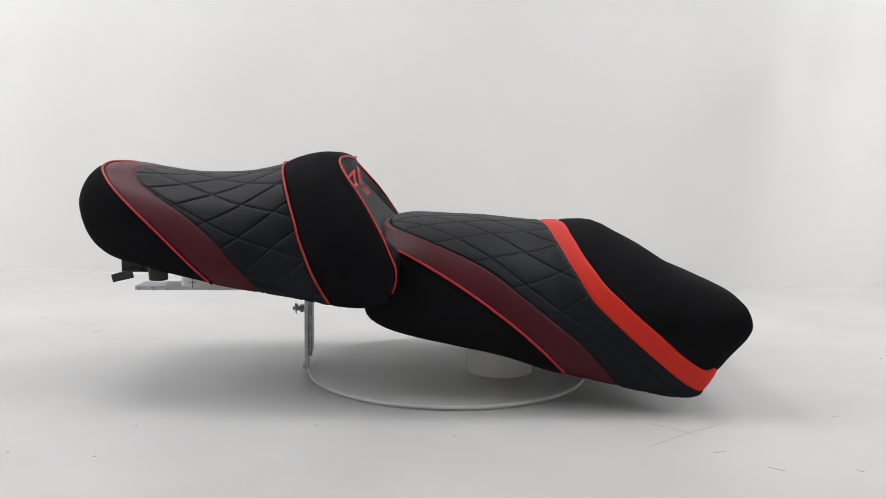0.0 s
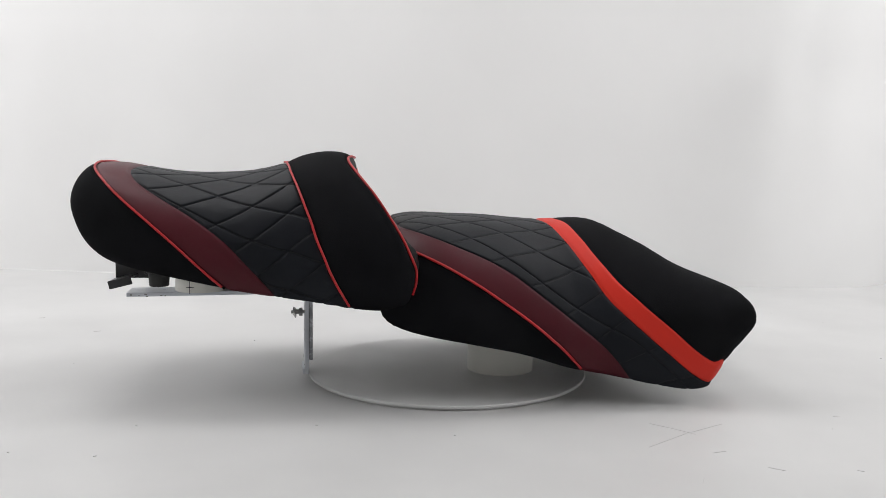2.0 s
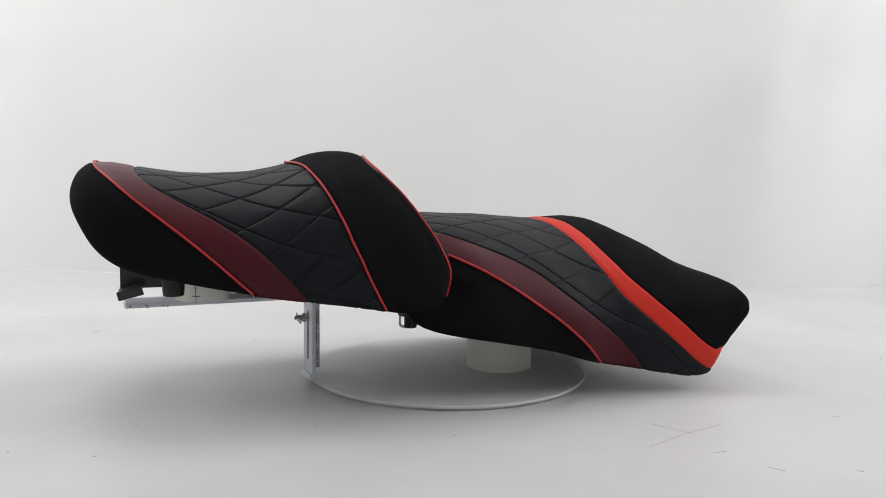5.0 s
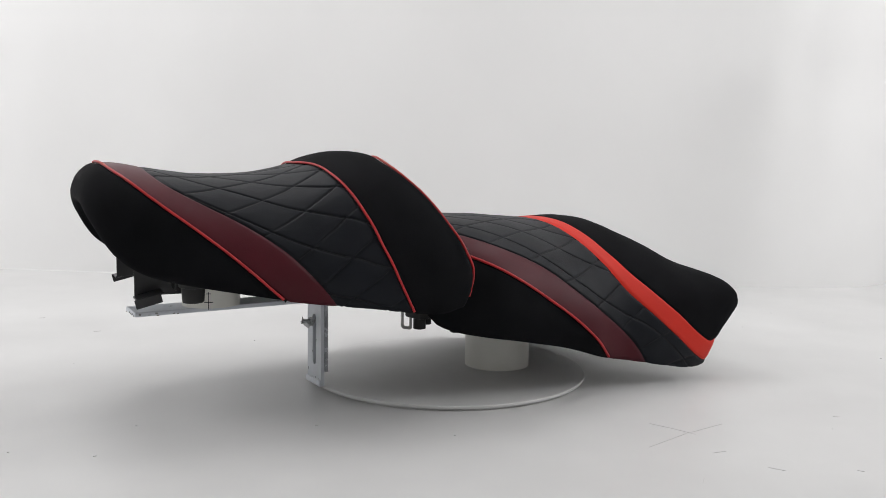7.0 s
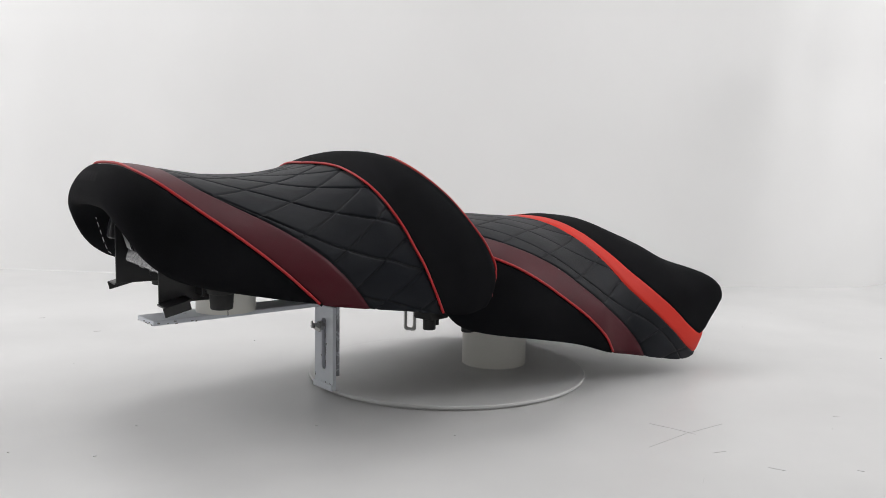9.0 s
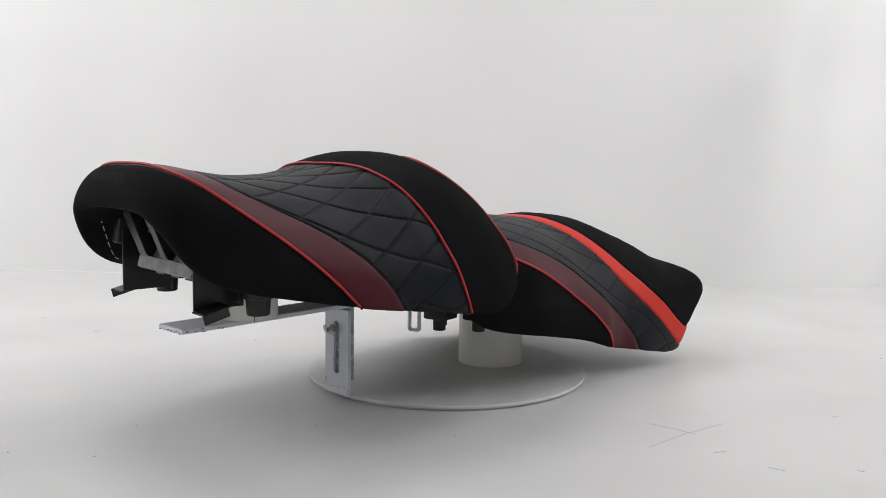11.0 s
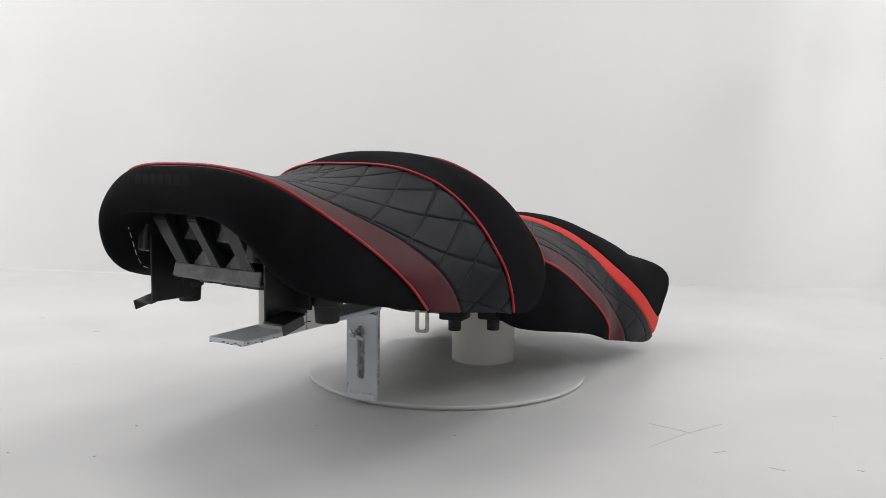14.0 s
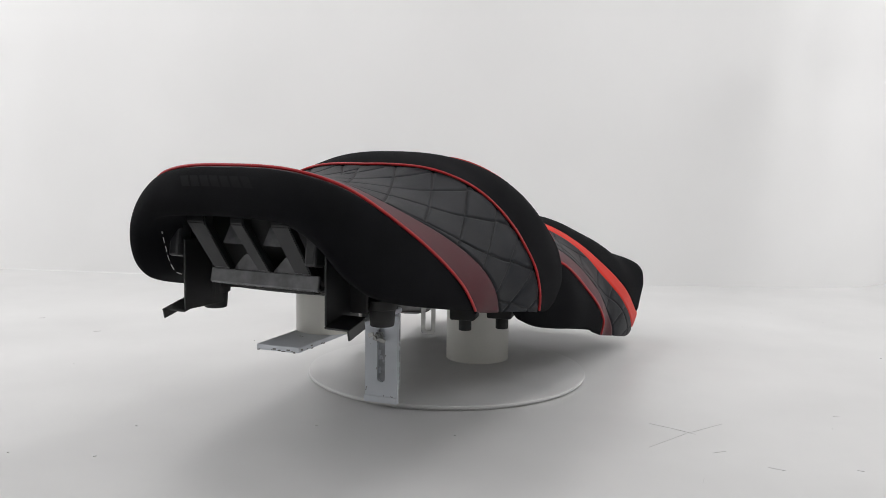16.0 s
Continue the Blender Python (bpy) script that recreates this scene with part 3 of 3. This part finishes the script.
def front_underside(ob):
    for n, (x, y) in enumerate(((-0.074, -0.062), (-0.037, -0.103))):
        bm = bmesh.new()
        box(bm, (x, y, 0.104), (0.036, 0.036, 0.016), (0, 0, 12), 0.003)
        tube(bm, (x - 0.006, y - 0.004, 0.090), 0.009, 0.009, 0.018, segs=20, bevel=0.001)
        tube(bm, (x + 0.012, y + 0.006, 0.092), 0.005, 0.005, 0.016, segs=16, bevel=0.001)
        part("rubber_mount", bm, RUBBER, ob, "black rubber mounting block", smooth=True)
    # flat steel loop hanging under the joint
    bm = bmesh.new()
    loop = []
    for w, h, r in ((0.0095, 0.021, 0.005), (0.0052, 0.0165, 0.003)):
        ring = []
        for cx, cz, a0 in ((w - r, h - r, 0), (-(w - r), h - r, 90), (-(w - r), -(h - r), 180), (w - r, -(h - r), 270)):
            for k in range(5):
                t = radians(a0 + 22.5 * k)
                ring.append((cx + r * math.cos(t), cz + r * math.sin(t)))
        loop.append(ring)
    rows = []
    for dy in (-0.0012, 0.0012):
        rows.append([[bm.verts.new((-0.071 + 0.55 * px, -0.003 - 0.83 * px + dy, 0.0885 + pz)) for px, pz in ring] for ring in loop])
    n = len(loop[0])
    for k in range(n):
        q = (k + 1) % n
        bm.faces.new((rows[0][0][k], rows[0][0][q], rows[0][1][q], rows[0][1][k]))
        bm.faces.new((rows[1][0][q], rows[1][0][k], rows[1][1][k], rows[1][1][q]))
        bm.faces.new((rows[0][0][q], rows[0][0][k], rows[1][0][k], rows[1][0][q]))
        bm.faces.new((rows[0][1][k], rows[0][1][q], rows[1][1][q], rows[1][1][k]))
    box(bm, (-0.0765, 0.0055, 0.113), (0.016, 0.0024, 0.014), (0, 0, -56.5), 0.0008)
    part("latch_loop", bm, ZINC, ob, "flat zinc-plated steel latch loop")


rear_underside(REAR_SEAT)
front_underside(FRONT_SEAT)


# ---- the stand ----
def turntable():
    ob = thing("turntable", "round white display turntable with a bolted steel bracket", "turntable")
    bm = bmesh.new()
    tube(bm, (0, 0, FLOOR_Z + 0.0015), 0.2060, 0.2060, 0.003, segs=128)
    part("base_disc", bm, DISC_PAINT, ob, "white lower disc")
    bm = bmesh.new()
    tube(bm, (0, 0, 0.0008), 0.2105, 0.2105, 0.0045, segs=128, bevel=0.0012)
    part("top_disc", bm, DISC_PAINT, ob, "white painted top disc")
    tilt = 5.0
    d = Vector((math.cos(radians(tilt)), math.sin(radians(tilt)), 0))
    tip, end = Vector((-0.459, -0.030, 0.126)), Vector((-0.2085, -0.0081, 0.126))
    c = (tip + end) / 2
    bm = bmesh.new()
    box(bm, c, ((end - tip).length + 0.006, 0.050, 0.006), (0, 0, tilt), 0.0014)
    low = end + d * 0.0005
    bar = part("support_bar", bm, WHITE_METAL, ob, "bent white steel bar with chipped ends")
    rnd = random.Random(7)
    across = Vector((-d.y, d.x, 0))
    for k in range(16):
        # bare patches along the tip and the near edge of the bar
        q = tip - d * 0.0028 + across * rnd.uniform(-0.023, 0.023) if k < 10 else tip + d * rnd.uniform(0, 0.05) - across * 0.0248
        bm = bmesh.new()
        box(bm, (q.x, q.y, 0.126 + rnd.uniform(-0.0027, 0.0010)), (0.0012, rnd.uniform(0.001, 0.004), rnd.uniform(0.0006, 0.0018)), (rnd.uniform(-15, 15), 0, tilt if k < 10 else tilt + 90), 0.0003)
        part("paint_chip", bm, CHIP, bar, "dark chip in the paint")
    bm = bmesh.new()
    box(bm, (low.x, low.y, 0.073), (0.005, 0.046, 0.100), (0, 0, tilt), 0.0012)
    part("inner_leg", bm, WORN_STEEL, ob, "worn grey steel leg behind the slot")
    # slotted upright: a plate with a round-ended slot
    p = end - d * 0.0055
    p.z = 0
    side = Vector((-d.y, d.x, 0))
    bm = bmesh.new()
    w, z0, z1, r, s0, s1 = 0.023, 0.0033, 0.118, 0.0058, 0.036, 0.096
    outer, inner = [], []
    for k in range(40):
        a = 2 * math.pi * k / 40
        ca, sa = math.cos(a), math.sin(a)
        f = 1 / max(abs(ca), abs(sa))
        outer.append((w * ca * f, (z0 + z1) / 2 + (z1 - z0) / 2 * sa * f))
        inner.append((r * ca, (s1 if sa >= 0 else s0) + r * sa))
    sheets = [[[bm.verts.new(p + side * u + d * q + Vector((0, 0, z))) for u, z in ring] for ring in (outer, inner)] for q in (-0.0025, 0.0025)]
    for k in range(40):
        m = (k + 1) % 40
        (oa, ia), (ob2, ib) = sheets
        bm.faces.new((oa[k], oa[m], ia[m], ia[k]))
        bm.faces.new((ob2[m], ob2[k], ib[k], ib[m]))
        bm.faces.new((oa[m], oa[k], ob2[k], ob2[m]))
        bm.faces.new((ia[k], ia[m], ib[m], ib[k]))
    bmesh.ops.recalc_face_normals(bm, faces=list(bm.faces))
    upright = part("slotted_upright", bm, WHITE_METAL, ob, "white steel upright with a long slot")
    bm = bmesh.new()
    foot = p - d * 0.0042
    box(bm, (foot.x, foot.y, 0.0075), (0.0032, 0.0475, 0.0085), (0, 0, tilt), 0.0012)
    part("welded_foot", bm, WHITE_METAL, upright, "white painted weld along the foot")
    rnd = random.Random(11)
    for u, z in ((0.0215, 0.0185), (0.0205, 0.0215), (-0.004, 0.0125), (-0.016, 0.0118), (0.0065, 0.048), (-0.0065, 0.066)):
        bm = bmesh.new()
        q = p + side * u - d * 0.0026
        box(bm, (q.x, q.y, z), (0.0008, rnd.uniform(0.0008, 0.0018), rnd.uniform(0.0010, 0.0030)), (rnd.uniform(-30, 30), 0, tilt), 0.0003)
        part("paint_chip", bm, CHIP, upright, "dark chip in the paint")
    bm = bmesh.new()
    n = p - d * 0.008
    tube(bm, (n.x, n.y, 0.092), 0.0065, 0.0065, 0.005, (0, 90, tilt), segs=6)
    tube(bm, (n.x - 0.004, n.y, 0.092), 0.0025, 0.0025, 0.020, (0, 90, tilt), segs=14)
    part("bolt", bm, ZINC, ob, "zinc-plated bolt and nut")
    bm = bmesh.new()
    w = p - d * 0.014
    tube(bm, (w.x, w.y, 0.092), 0.0042, 0.0036, 0.008, (0, 90, tilt), segs=16)
    for k in (-1, 1):
        q = w + side * k * 0.0075 - d * 0.003
        box(bm, (q.x, q.y, 0.092 + k * 0.003), (0.0018, 0.010, 0.0055), (-k * 20, 0, tilt - k * 20), 0.0007)
    part("wing_nut", bm, ZINC, ob, "steel wing nut")
    return ob


def pipe(x, y, z0, z1, r, label):
    ob = thing("support_pipe", label, "plastic pipe", "pipes under the seats")
    bm = bmesh.new()
    n = 48
    rings = [[bm.verts.new((x + q * math.cos(2 * math.pi * k / n), y + q * math.sin(2 * math.pi * k / n), z)) for k in range(n)]
             for q, z in ((r - 0.003, z0), (r, z0), (r, z1 - 0.001), (r - 0.001, z1), (r - 0.003, z1))]
    rings.append(rings[0])
    for a, b in zip(rings, rings[1:]):
        for k in range(n):
            bm.faces.new((a[k], a[(k + 1) % n], b[(k + 1) % n], b[k]))
    bmesh.ops.recalc_face_normals(bm, faces=list(bm.faces))
    part("tube_wall", bm, PVC, ob, smooth=True)
    return ob


TABLE = turntable()
LOW_PIPE = pipe(0.080, -0.016, 0.0031, 0.1045, 0.050, "short white plastic pipe standing on the turntable disc")
TOP_PIPE = pipe(-0.362, -0.026, 0.1291, 0.1765, 0.0365, "short white plastic pipe with pen marks on the steel bar")


def pen_marks(ob):
    """A cross drawn on the pipe, and a second stroke further up."""
    for a0, a1, z0, z1 in ((-108, -106.5, 0.128, 0.150), (-116, -98, 0.1365, 0.1375), (-111, -103, 0.1475, 0.1483)):
        bm = bmesh.new()
        n, r = 8, 0.0367
        vs = [[bm.verts.new((-0.362 + r * math.cos(radians(a0 + (a1 - a0) * k / n)), -0.026 + r * math.sin(radians(a0 + (a1 - a0) * k / n)), z)) for k in range(n + 1)] for z in (z0, z1)]
        for k in range(n):
            bm.faces.new((vs[0][k], vs[0][k + 1], vs[1][k + 1], vs[1][k]))
        part("pen_mark", bm, INK, ob, "black pen stroke")


pen_marks(TOP_PIPE)


def motions():
    for ob in (TABLE, REAR_SEAT, FRONT_SEAT, LOW_PIPE, TOP_PIPE):
        walk(ob, [(t, pose(0, 0, 0, 0, 0, a)) for t, a in TURN])


motions()
